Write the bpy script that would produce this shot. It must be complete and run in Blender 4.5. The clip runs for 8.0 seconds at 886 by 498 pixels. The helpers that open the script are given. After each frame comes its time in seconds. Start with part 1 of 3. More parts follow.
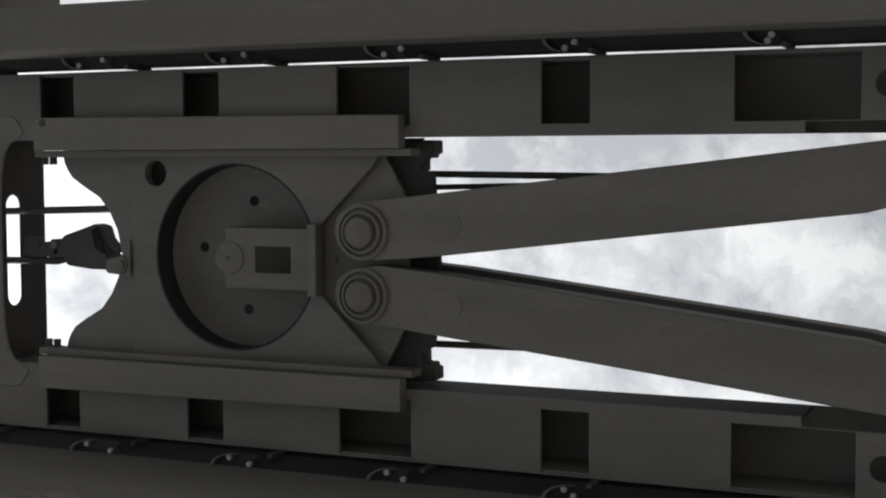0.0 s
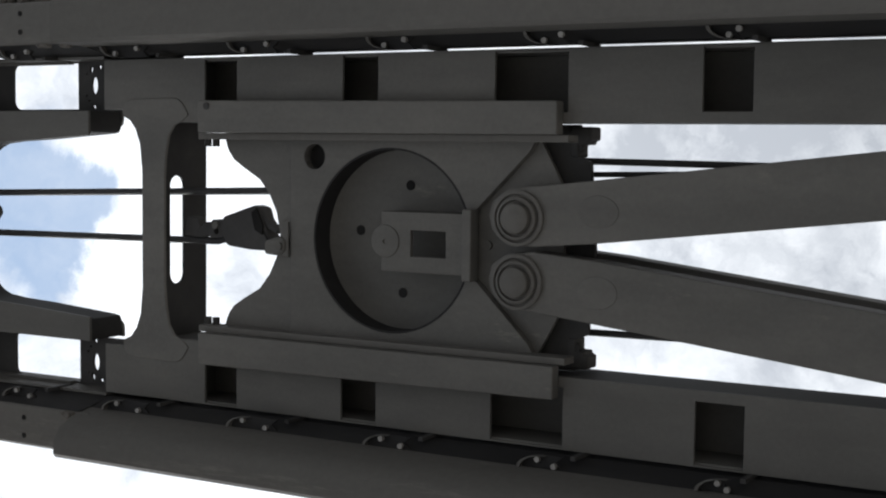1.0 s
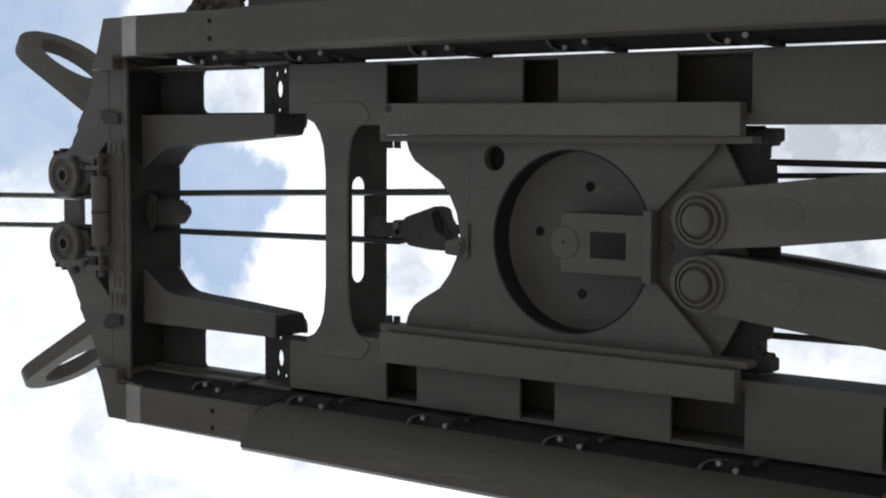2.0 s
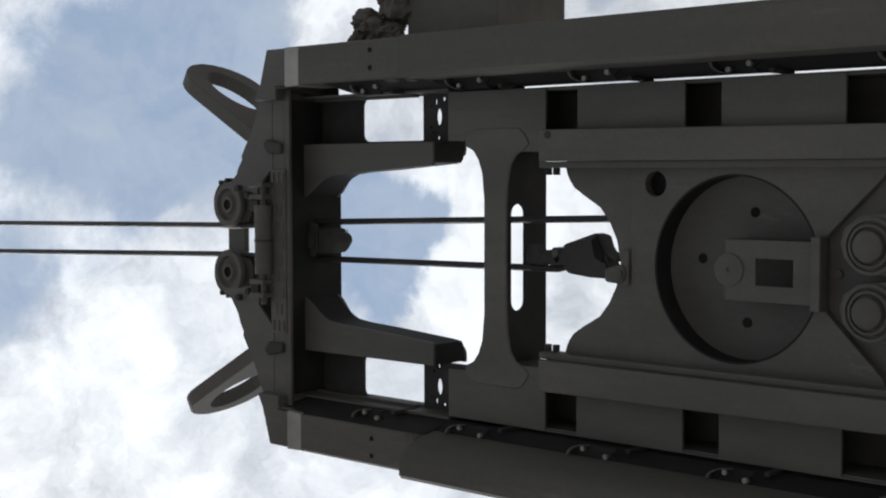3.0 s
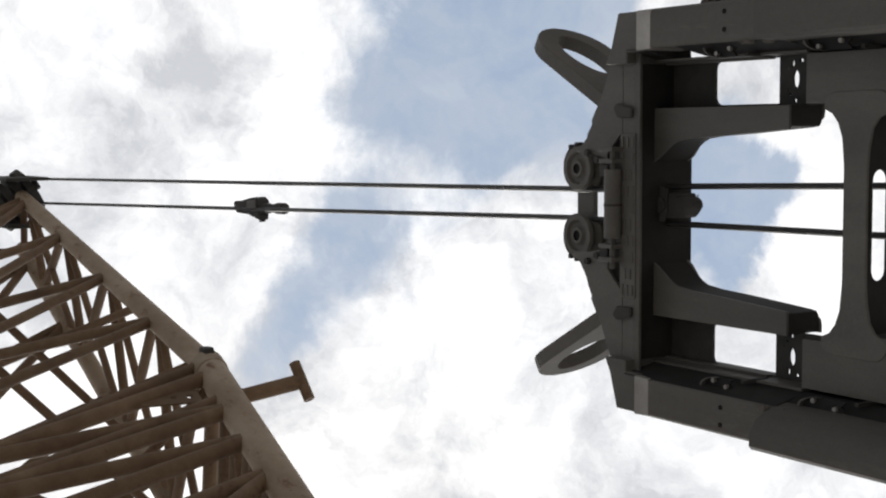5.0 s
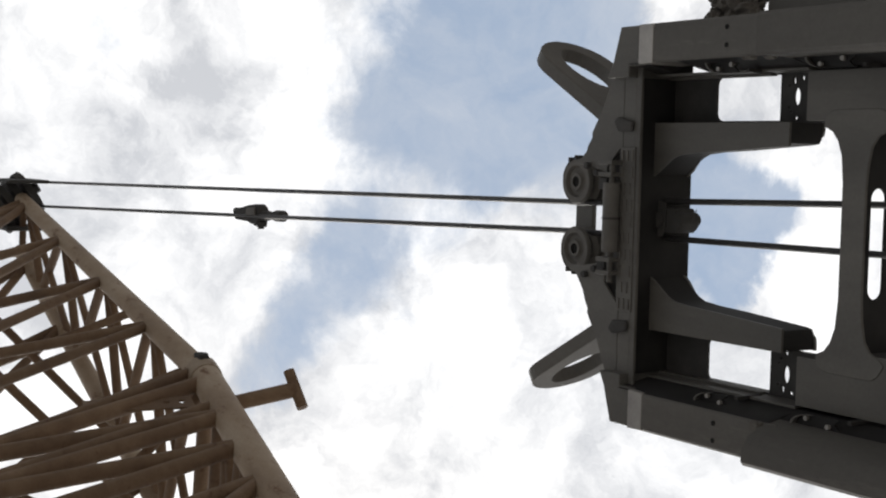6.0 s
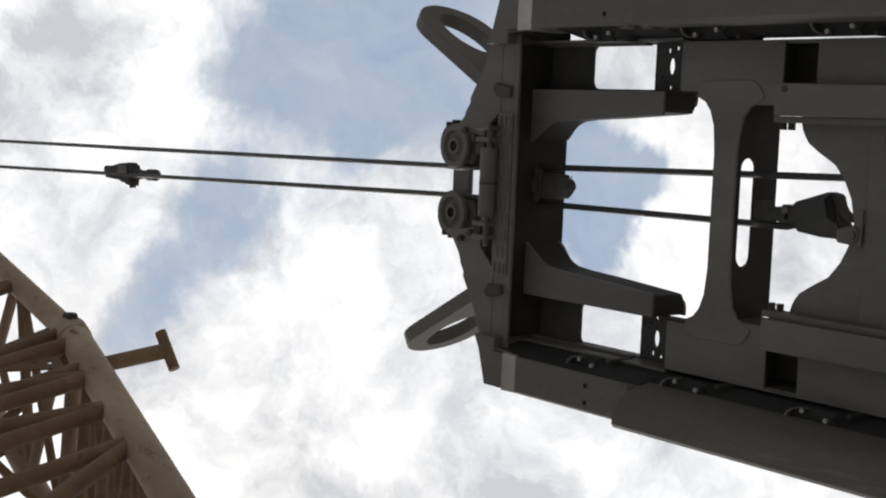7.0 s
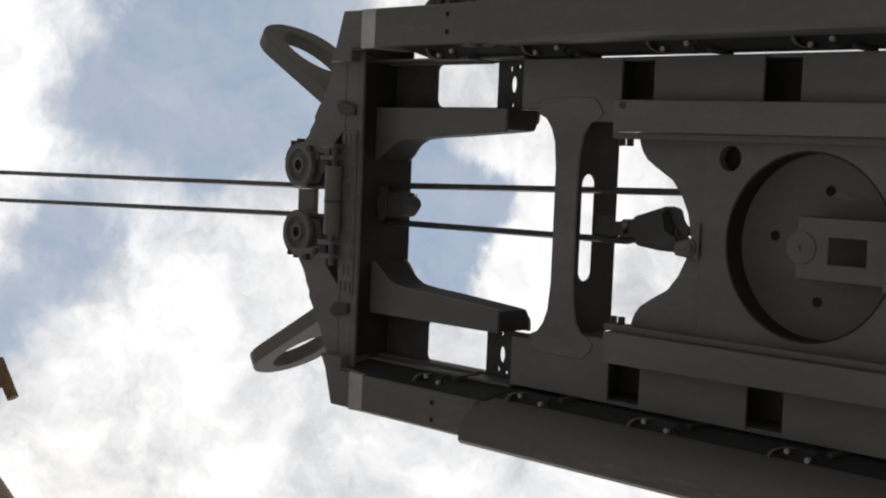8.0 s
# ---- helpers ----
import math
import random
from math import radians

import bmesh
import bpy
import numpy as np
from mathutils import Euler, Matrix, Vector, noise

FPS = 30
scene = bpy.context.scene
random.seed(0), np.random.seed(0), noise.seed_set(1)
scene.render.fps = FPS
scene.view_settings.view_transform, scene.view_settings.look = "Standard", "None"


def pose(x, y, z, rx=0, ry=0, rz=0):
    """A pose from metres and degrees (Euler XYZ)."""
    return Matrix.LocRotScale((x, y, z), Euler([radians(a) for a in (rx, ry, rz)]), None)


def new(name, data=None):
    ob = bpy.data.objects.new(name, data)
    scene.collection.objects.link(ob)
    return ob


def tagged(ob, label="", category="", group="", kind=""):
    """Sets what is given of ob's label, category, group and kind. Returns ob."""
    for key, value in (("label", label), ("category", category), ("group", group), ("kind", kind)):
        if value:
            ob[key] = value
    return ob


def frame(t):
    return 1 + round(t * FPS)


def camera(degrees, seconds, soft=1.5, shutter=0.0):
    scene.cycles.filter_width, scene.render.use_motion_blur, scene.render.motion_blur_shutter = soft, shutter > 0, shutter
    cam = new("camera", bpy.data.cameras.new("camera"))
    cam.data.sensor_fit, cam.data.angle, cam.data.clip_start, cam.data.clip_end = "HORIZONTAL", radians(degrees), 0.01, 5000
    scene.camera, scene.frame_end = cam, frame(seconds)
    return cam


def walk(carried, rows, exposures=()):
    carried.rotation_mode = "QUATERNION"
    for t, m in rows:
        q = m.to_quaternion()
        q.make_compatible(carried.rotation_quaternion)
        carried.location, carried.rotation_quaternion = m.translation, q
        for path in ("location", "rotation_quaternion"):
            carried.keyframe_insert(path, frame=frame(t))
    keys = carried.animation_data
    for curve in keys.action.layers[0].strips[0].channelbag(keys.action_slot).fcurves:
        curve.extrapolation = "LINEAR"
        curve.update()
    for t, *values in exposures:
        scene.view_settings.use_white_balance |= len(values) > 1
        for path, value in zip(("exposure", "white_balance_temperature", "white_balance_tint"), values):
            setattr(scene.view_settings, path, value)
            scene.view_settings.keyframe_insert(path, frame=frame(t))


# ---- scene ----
EXPOSURES = [(0.0, 0.15, 6400, 9), (1.0, 0.3, 6150, 9), (1.5, 0.36, 6100, 9), (3.0, -0.14, 6150, 9), (3.5, -0.12, 6250, 9), (4.0, -0.05, 6420, 10), (5.0, 0.0, 6500, 10), (6.5, 0.0, 6500, 10), (7.0, -0.08, 6500, 10), (7.5, -0.16, 6550, 10), (8.0, -0.12, 6550, 10)]
cam = camera(35.152, 8.0, soft=2.1)
PATH = [
    (0, pose(0.4900, -5.8795, 1.6000, 176.724, 66.340, 90.490)),
    (0.5, pose(0.4940, -5.9029, 1.6277, 177.240, 63.764, 89.943)),
    (1, pose(0.4649, -5.8906, 1.6395, 174.699, 60.267, 88.622)),
    (1.5, pose(0.5107, -5.9557, 1.6804, 178.236, 57.089, 89.303)),
    (1.6, pose(0.5125, -5.9914, 1.6702, 176.936, 56.259, 89.405)),
    (1.7, pose(0.5125, -5.9850, 1.6720, 175.936, 55.452, 89.371)),
    (2.8, pose(0.4905, -5.9485, 1.6926, 177.011, 48.281, 90.033)),
    (3, pose(0.4795, -5.9004, 1.7067, 176.964, 46.889, 90.161)),
    (3.5, pose(0.4869, -5.9959, 1.7358, 177.149, 43.552, 90.667)),
    (4, pose(0.4796, -5.9901, 1.7363, 176.842, 40.038, 90.450)),
    (4.5, pose(0.5208, -6.0242, 1.7296, 176.643, 37.256, 89.797)),
    (5, pose(0.5111, -5.9248, 1.7405, 175.472, 32.913, 90.423)),
    (5.2, pose(0.5261, -5.9210, 1.7333, 175.775, 32.237, 90.560)),
    (6.3, pose(0.4242, -5.9098, 1.7317, 174.725, 33.397, 87.891)),
    (6.5, pose(0.4516, -5.9465, 1.7267, 173.967, 34.415, 87.898)),
    (7, pose(0.4559, -5.9579, 1.7384, 172.739, 37.988, 86.975)),
    (7.5, pose(0.4168, -5.9185, 1.7593, 173.055, 41.019, 86.642)),
    (8, pose(0.3948, -5.9166, 1.7258, 173.749, 44.086, 86.773)),
]
walk(cam, PATH, EXPOSURES)
SKY_GAIN, CLOUD_GAIN, SKY_STRENGTH = 0.085, 1.32, 1.0

# ---- sky and sun ----
SUN_ELEVATION, SUN_AZIMUTH = radians(52), radians(-62)      # azimuth from +y towards +x
world = bpy.data.worlds.new("sky")
scene.world = world
world.use_nodes = True
wn, wl = world.node_tree.nodes, world.node_tree.links
background = wn["Background"]
sky = wn.new("ShaderNodeTexSky")
sky.sky_type, sky.sun_disc = "NISHITA", False
sky.sun_elevation, sky.sun_rotation = SUN_ELEVATION, SUN_AZIMUTH
geo = wn.new("ShaderNodeTexCoord")


def wmath(op, a, b=None, c=None):
    n = wn.new("ShaderNodeMath")
    n.operation = op
    for i, v in enumerate((a, b, c)):
        if v is None:
            continue
        if isinstance(v, (int, float)):
            n.inputs[i].default_value = v
        else:
            wl.new(v, n.inputs[i])
    return n.outputs[0]


def wnoise(scale, detail, rough, offset, vector=None, output="Fac"):
    mp = wn.new("ShaderNodeMapping")
    mp.inputs["Location"].default_value = offset
    wl.new(vector or geo.outputs["Generated"], mp.inputs["Vector"])
    n = wn.new("ShaderNodeTexNoise")
    n.inputs["Scale"].default_value, n.inputs["Detail"].default_value, n.inputs["Roughness"].default_value = scale, detail, rough
    n.inputs["Distortion"].default_value = 0.25
    wl.new(mp.outputs["Vector"], n.inputs["Vector"])
    return n.outputs[output]


def ragged(vector, scale, amount, offset):
    """The direction pushed about by noise, which frays what is drawn on it."""
    v = wn.new("ShaderNodeVectorMath")
    v.operation = "MULTIPLY_ADD"
    wl.new(wnoise(scale, 6, 0.6, offset, vector, "Color"), v.inputs[0])
    v.inputs[1].default_value = (amount, amount, amount)
    half = wn.new("ShaderNodeVectorMath")
    half.operation = "SUBTRACT"
    wl.new(vector, half.inputs[0])
    half.inputs[1].default_value = (amount / 2, amount / 2, amount / 2)
    wl.new(half.outputs["Vector"], v.inputs[2])
    return v.outputs["Vector"]


frayed = ragged(geo.outputs["Generated"], 11, 0.085, (1.7, 4.2, 0.9))


def patch(azimuth, elevation, size, weight):
    """A round patch of sky (positive) or cloud (negative), all in degrees but its weight."""
    a, e = radians(azimuth), radians(elevation)
    v = wn.new("ShaderNodeVectorMath")
    v.operation = "DISTANCE"
    wl.new(frayed, v.inputs[0])
    v.inputs[1].default_value = (math.sin(a) * math.cos(e), math.cos(a) * math.cos(e), math.sin(e))
    q = wmath("DIVIDE", v.outputs["Value"], radians(size))
    return wmath("MULTIPLY", wmath("POWER", 2.718, wmath("MULTIPLY", wmath("MULTIPLY", q, q), -1.0)), weight)


CLEAR = [
    (4.8, 56.6, 4.8, 0.40), (-0.6, 54.2, 2.8, 0.42), (1.7, 60.4, 2.2, 0.26), (6.3, 51.3, 2.8, 0.46), (10.0, 54.0, 3.6, 0.40), (3.7, 51.3, 2.3, 0.30),
    (-11.6, 60.9, 2.9, 0.40), (-7.2, 57.9, 2.2, 0.18), (-20.5, 62.7, 2.0, 0.30), (-13.9, 56.9, 1.7, 0.18), (10.9, 69.7, 2.3, 0.32), (-3.2, 45.6, 2.7, 0.62), (-0.4, 46.4, 1.8, 0.40),
    (-6.8, 45.8, 2.2, 0.46), (-2.6, 43.6, 1.6, 0.40), (-5.9, 61.2, 1.6, 0.26), (-16.0, 62.0, 1.5, 0.22), (11.5, 50.0, 1.5, 0.34), (9.6, 35.8, 1.8, 0.46), (13.0, 37.0, 1.5, 0.34),
]
CLOUDS = [
    (-0.6, 44.4, 0.9, 0.45),
    (-0.7, 69.2, 5.0, 0.26), (-8.0, 53.5, 1.7, 0.36), (-11.6, 52.2, 2.2, 0.36), (-1.5, 42.0, 1.3, 0.50), (-6.3, 41.8, 1.6, 0.45), (-9.1, 43.7, 1.1, 0.50),
    (-23.4, 56.9, 4.2, 0.26), (-18.0, 51.2, 3.5, 0.30), (-1.7, 62.5, 1.3, 0.22), (-8.0, 62.3, 1.0, 0.18), (9.0, 46.6, 1.6, 0.50),
    (11.2, 46.4, 1.6, 0.46), (8.5, 30.5, 3.4, 0.40), (-15.0, 73.6, 3.0, 0.22), (-13.0, 66.0, 2.6, 0.20), (-4.0, 37.5, 2.6, 0.35), (-5.0, 15.0, 12.0, 0.35),
]
cover = wmath("ADD", wmath("MULTIPLY", wmath("SUBTRACT", wnoise(4.5, 9, 0.62, (0.3, 0.1, 0.7)), 0.5), 0.55), 0.70)
cover = wmath("ADD", cover, wmath("MULTIPLY", wmath("SUBTRACT", wnoise(15, 10, 0.66, (2.3, 5.1, 0.2)), 0.5), 0.62))
cover = wmath("ADD", cover, wmath("MULTIPLY", wmath("SUBTRACT", wnoise(42, 8, 0.6, (4.4, 0.7, 9.1)), 0.5), 0.16))
for row in CLEAR:
    cover = wmath("SUBTRACT", cover, patch(*row))
for row in CLOUDS:
    cover = wmath("ADD", cover, patch(*row))
mask = wn.new("ShaderNodeMapRange")
mask.interpolation_type = "SMOOTHSTEP"
mask.inputs["From Min"].default_value, mask.inputs["From Max"].default_value = 0.22, 0.60
wl.new(cover, mask.inputs["Value"])
shade = wn.new("ShaderNodeValToRGB")
shade.color_ramp.elements[0].position, shade.color_ramp.elements[0].color = 0.38, (0.56, 0.575, 0.605, 1)
shade.color_ramp.elements[1].position, shade.color_ramp.elements[1].color = 0.60, (1.0, 1.0, 1.0, 1)
wl.new(wnoise(10, 8, 0.6, (7.3, 1.1, 3.2), frayed), shade.inputs["Fac"])
# clouds glow towards the hidden sun and are dull away from it
SUN_WAY = Vector((math.sin(SUN_AZIMUTH) * math.cos(SUN_ELEVATION), math.cos(SUN_AZIMUTH) * math.cos(SUN_ELEVATION), math.sin(SUN_ELEVATION)))
toward = wn.new("ShaderNodeVectorMath")
toward.operation = "DOT_PRODUCT"
wl.new(geo.outputs["Generated"], toward.inputs[0])
toward.inputs[1].default_value = SUN_WAY
glow = wn.new("ShaderNodeValToRGB")
glow.color_ramp.interpolation = "EASE"
glow.color_ramp.elements[0].position, glow.color_ramp.elements[0].color = 0.0, (0.16, 0.16, 0.165, 1)
glow.color_ramp.elements[1].position, glow.color_ramp.elements[1].color = 0.96, (0.95, 0.935, 0.915, 1)
for at, v in ((0.20, 0.32), (0.53, 0.66), (0.62, 0.74), (0.75, 0.84), (0.87, 0.89)):
    glow.color_ramp.elements.new(at).color = (v, v, v, 1)
wl.new(toward.outputs["Value"], glow.inputs["Fac"])
lit = wn.new("ShaderNodeMix")
lit.data_type, lit.blend_type = "RGBA", "MULTIPLY"
lit.inputs["Factor"].default_value = 1.0
wl.new(shade.outputs["Color"], lit.inputs["A"])
wl.new(glow.outputs["Color"], lit.inputs["B"])
bright = wn.new("ShaderNodeMix")
bright.data_type, bright.blend_type = "RGBA", "MULTIPLY"
bright.inputs["Factor"].default_value = 1.0
wl.new(lit.outputs["Result"], bright.inputs["A"])
bright.inputs["B"].default_value = (CLOUD_GAIN, CLOUD_GAIN, CLOUD_GAIN, 1)
blue = wn.new("ShaderNodeMix")
blue.data_type, blue.blend_type = "RGBA", "MULTIPLY"
blue.inputs["Factor"].default_value = 1.0
wl.new(sky.outputs["Color"], blue.inputs["A"])
blue.inputs["B"].default_value = (SKY_GAIN * 0.80, SKY_GAIN * 0.95, SKY_GAIN * 1.10, 1)
both = wn.new("ShaderNodeMix")
both.data_type = "RGBA"
wl.new(mask.outputs["Result"], both.inputs["Factor"])
haze = wn.new("ShaderNodeMix")
haze.data_type = "RGBA"
haze.inputs["Factor"].default_value = 0.62
wl.new(blue.outputs["Result"], haze.inputs["A"])
veil = wn.new("ShaderNodeValToRGB")
veil.color_ramp.elements[0].position, veil.color_ramp.elements[0].color = 0.36, (0.54, 0.645, 0.78, 1)
veil.color_ramp.elements[1].position, veil.color_ramp.elements[1].color = 0.68, (0.80, 0.85, 0.90, 1)
wl.new(wnoise(12, 8, 0.62, (3.1, 2.2, 5.7), frayed), veil.inputs["Fac"])
wl.new(veil.outputs["Color"], haze.inputs["B"])
wl.new(haze.outputs["Result"], both.inputs["A"])
wl.new(bright.outputs["Result"], both.inputs["B"])
wl.new(both.outputs["Result"], background.inputs["Color"])
background.inputs["Strength"].default_value = SKY_STRENGTH

lamp = bpy.data.lights.new("sun", "SUN")
lamp.energy, lamp.angle, lamp.color = 1.4, radians(11), (1.0, 0.95, 0.88)
sun = new("sun", lamp)
sun.rotation_euler = SUN_WAY.to_track_quat("Z", "Y").to_euler()

from mathutils.geometry import tessellate_polygon

# ---- materials ----
def material(name, base, dark, light, rough=0.6, metal=0.0, scale=6.0, bump=0.25, streak=0.0, spots=None, spot_at=0.62):
    """Painted or bare surface with two scales of variation, bump and optional spots of another colour."""
    m = bpy.data.materials.new(name)
    m.use_nodes = True
    nt = m.node_tree
    n, l = nt.nodes, nt.links
    bsdf = n["Principled BSDF"]
    co = n.new("ShaderNodeTexCoord")
    info = n.new("ShaderNodeObjectInfo")
    big = n.new("ShaderNodeTexNoise")
    big.inputs["Scale"].default_value = scale * 0.35
    big.inputs["Detail"].default_value = 6
    big.inputs["Roughness"].default_value = 0.62
    fine = n.new("ShaderNodeTexNoise")
    fine.inputs["Scale"].default_value = scale * 9
    fine.inputs["Detail"].default_value = 8
    fine.inputs["Roughness"].default_value = 0.7
    mapping = n.new("ShaderNodeMapping")
    if streak:
        mapping.inputs["Scale"].default_value = (1, 1, streak)
    l.new(co.outputs["Object"], mapping.inputs["Vector"])
    l.new(mapping.outputs["Vector"], big.inputs["Vector"])
    l.new(co.outputs["Object"], fine.inputs["Vector"])
    ramp = n.new("ShaderNodeValToRGB")
    ramp.color_ramp.elements[0].position, ramp.color_ramp.elements[0].color = 0.28, (*dark, 1)
    ramp.color_ramp.elements[1].position, ramp.color_ramp.elements[1].color = 0.74, (*light, 1)
    ramp.color_ramp.elements.new(0.5).color = (*base, 1)
    l.new(big.outputs["Fac"], ramp.inputs["Fac"])
    grain = n.new("ShaderNodeMix")
    grain.data_type, grain.blend_type = "RGBA", "MULTIPLY"
    grain.inputs["Factor"].default_value = 0.32
    gr = n.new("ShaderNodeMapRange")
    gr.inputs["From Min"].default_value, gr.inputs["From Max"].default_value = 0.3, 0.7
    gr.inputs["To Min"].default_value, gr.inputs["To Max"].default_value = 0.7, 1.2
    l.new(fine.outputs["Fac"], gr.inputs["Value"])
    l.new(ramp.outputs["Color"], grain.inputs["A"])
    l.new(gr.outputs["Result"], grain.inputs["B"])
    colour = grain.outputs["Result"]
    if spots:
        sp = n.new("ShaderNodeTexNoise")
        sp.inputs["Scale"].default_value = scale * 1.3
        sp.inputs["Detail"].default_value = 9
        sp.inputs["Roughness"].default_value = 0.75
        l.new(mapping.outputs["Vector"], sp.inputs["Vector"])
        edge = n.new("ShaderNodeMapRange")
        edge.inputs["From Min"].default_value, edge.inputs["From Max"].default_value = spot_at, spot_at + 0.1
        l.new(sp.outputs["Fac"], edge.inputs["Value"])
        mix = n.new("ShaderNodeMix")
        mix.data_type = "RGBA"
        l.new(edge.outputs["Result"], mix.inputs["Factor"])
        l.new(colour, mix.inputs["A"])
        mix.inputs["B"].default_value = (*spots, 1)
        colour = mix.outputs["Result"]
    vary = n.new("ShaderNodeHueSaturation")
    vr = n.new("ShaderNodeMapRange")
    vr.inputs["To Min"].default_value, vr.inputs["To Max"].default_value = 0.9, 1.1
    l.new(info.outputs["Random"], vr.inputs["Value"])
    l.new(vr.outputs["Result"], vary.inputs["Value"])
    l.new(colour, vary.inputs["Color"])
    l.new(vary.outputs["Color"], bsdf.inputs["Base Color"])
    rr = n.new("ShaderNodeMapRange")
    rr.inputs["To Min"].default_value, rr.inputs["To Max"].default_value = rough - 0.12, min(rough + 0.15, 1)
    l.new(big.outputs["Fac"], rr.inputs["Value"])
    l.new(rr.outputs["Result"], bsdf.inputs["Roughness"])
    bsdf.inputs["Metallic"].default_value = metal
    b = n.new("ShaderNodeBump")
    b.inputs["Strength"].default_value, b.inputs["Distance"].default_value = bump, 0.01
    l.new(fine.outputs["Fac"], b.inputs["Height"])
    l.new(b.outputs["Normal"], bsdf.inputs["Normal"])
    return m


PAINT = material("grey paint", (0.132, 0.130, 0.122), (0.088, 0.087, 0.082), (0.185, 0.181, 0.168), 0.6, scale=5, bump=0.06, streak=0.3, spots=(0.20, 0.192, 0.17), spot_at=0.635)
RAIL = material("worn rail steel", (0.138, 0.135, 0.127), (0.10, 0.097, 0.091), (0.182, 0.176, 0.164), 0.68, scale=3, bump=0.07, streak=0.12, spots=(0.215, 0.207, 0.19), spot_at=0.60)
# pale worn steel, light on the rail collars is part of the colour
BRIGHT = material("worn and lit steel", (0.36, 0.35, 0.335), (0.24, 0.235, 0.225), (0.46, 0.45, 0.43), 0.45, metal=0.2, scale=9, bump=0.1)
# for greasy fittings, and for plates whose shade is put into the colour
STEEL = material("greasy and shaded steel", (0.062, 0.062, 0.062), (0.042, 0.042, 0.042), (0.09, 0.088, 0.085), 0.72, scale=8, bump=0.1)
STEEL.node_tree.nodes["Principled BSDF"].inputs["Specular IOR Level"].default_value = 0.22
# steel darkened in its colour to stand for shade on inward and downward faces
SHADED = material("steel darkened for shade", (0.030, 0.030, 0.031), (0.020, 0.020, 0.021), (0.048, 0.047, 0.046), 0.75, scale=8, bump=0.1, streak=0.4, spots=(0.07, 0.068, 0.064), spot_at=0.66)
SHADED.node_tree.nodes["Principled BSDF"].inputs["Specular IOR Level"].default_value = 0.2
ROPE = material("wire rope", (0.05, 0.05, 0.052), (0.034, 0.034, 0.036), (0.07, 0.07, 0.071), 0.5, metal=0.3, scale=30, bump=0.5)
MUD = material("dried clay", (0.13, 0.122, 0.11), (0.085, 0.079, 0.07), (0.20, 0.19, 0.172), 0.95, scale=9, bump=0.8)
RUST = material("weathered boom paint", (0.34, 0.265, 0.19), (0.23, 0.165, 0.11), (0.45, 0.38, 0.30), 0.7, scale=5, bump=0.3, streak=0.5, spots=(0.17, 0.10, 0.06), spot_at=0.56)
RUSTDARK = material("rusty lacing paint", (0.18, 0.118, 0.072), (0.11, 0.068, 0.041), (0.265, 0.188, 0.125), 0.75, scale=5, bump=0.25, streak=0.6, spots=(0.10, 0.055, 0.033), spot_at=0.58)
# near-black colour for the shade inside holes, worn by flat discs and inserts
HOLE = material("shaded bore", (0.024, 0.024, 0.024), (0.016, 0.016, 0.016), (0.034, 0.034, 0.034), 0.7, scale=10, bump=0.1)
HOLE.node_tree.nodes["Principled BSDF"].inputs["Specular IOR Level"].default_value = 0.05
PAINT.node_tree.nodes["Principled BSDF"].inputs["Specular IOR Level"].default_value = 0.35
RAIL.node_tree.nodes["Principled BSDF"].inputs["Specular IOR Level"].default_value = 0.25
EARTH = material("bare earth", (0.33, 0.305, 0.275), (0.24, 0.22, 0.195), (0.42, 0.39, 0.355), 0.95, scale=0.8, bump=0.8)


# ---- mesh helpers ----
def part(name, bm, mat, parent=None, label="", bevel=0.0, smooth=False):
    me = bpy.data.meshes.new(name)
    bmesh.ops.recalc_face_normals(bm, faces=bm.faces)
    bm.to_mesh(me)
    bm.free()
    me.materials.append(mat)
    if smooth:
        me.shade_smooth()
        me.set_sharp_from_angle(angle=radians(40))
    ob = new(name, me)
    if parent:
        ob.parent = parent
    if label:
        tagged(ob, label)
    if bevel:
        mod = ob.modifiers.new("bevel", "BEVEL")
        mod.width, mod.segments, mod.limit_method, mod.angle_limit = bevel, 2, "ANGLE", radians(35)
    return ob


def thing(name, label, category, group="", kind="", at=(0, 0, 0)):
    ob = new(name)
    ob.location = at
    return tagged(ob, label, category, group, kind)


def box(x0, x1, y0, y1, z0, z1, bm=None):
    bm = bm or bmesh.new()
    v = [bm.verts.new((x, y, z)) for x in (x0, x1) for y in (y0, y1) for z in (z0, z1)]
    for f in ((0, 1, 3, 2), (4, 6, 7, 5), (0, 4, 5, 1), (2, 3, 7, 6), (0, 2, 6, 4), (1, 5, 7, 3)):
        bm.faces.new([v[i] for i in f])
    return bm


def prism(outline, y0, y1, holes=(), bm=None, turn=None):
    """A plate: an outline in x and z with holes, between two depths."""
    bm = bm or bmesh.new()
    loops = [list(outline)] + [list(h) for h in holes]
    flat = [q for lp in loops for q in lp]
    tri = tessellate_polygon([[Vector((x, z, 0)) for x, z in lp] for lp in loops])
    place = turn if turn else (lambda x, y, z: (x, y, z))
    a = [bm.verts.new(place(x, y0, z)) for x, z in flat]
    b = [bm.verts.new(place(x, y1, z)) for x, z in flat]
    done = set()
    for t in tri:
        if len(set(t)) < 3 or frozenset(t) in done:
            continue
        done.add(frozenset(t))
        bm.faces.new([a[i] for i in t])
        bm.faces.new([b[i] for i in reversed(t)])
    k = 0
    for lp in loops:
        n = len(lp)
        for i in range(n):
            j = (i + 1) % n
            bm.faces.new((a[k + i], a[k + j], b[k + j], b[k + i]))
        k += n
    bmesh.ops.dissolve_limit(bm, angle_limit=radians(0.5), verts=bm.verts, edges=bm.edges)
    return bm


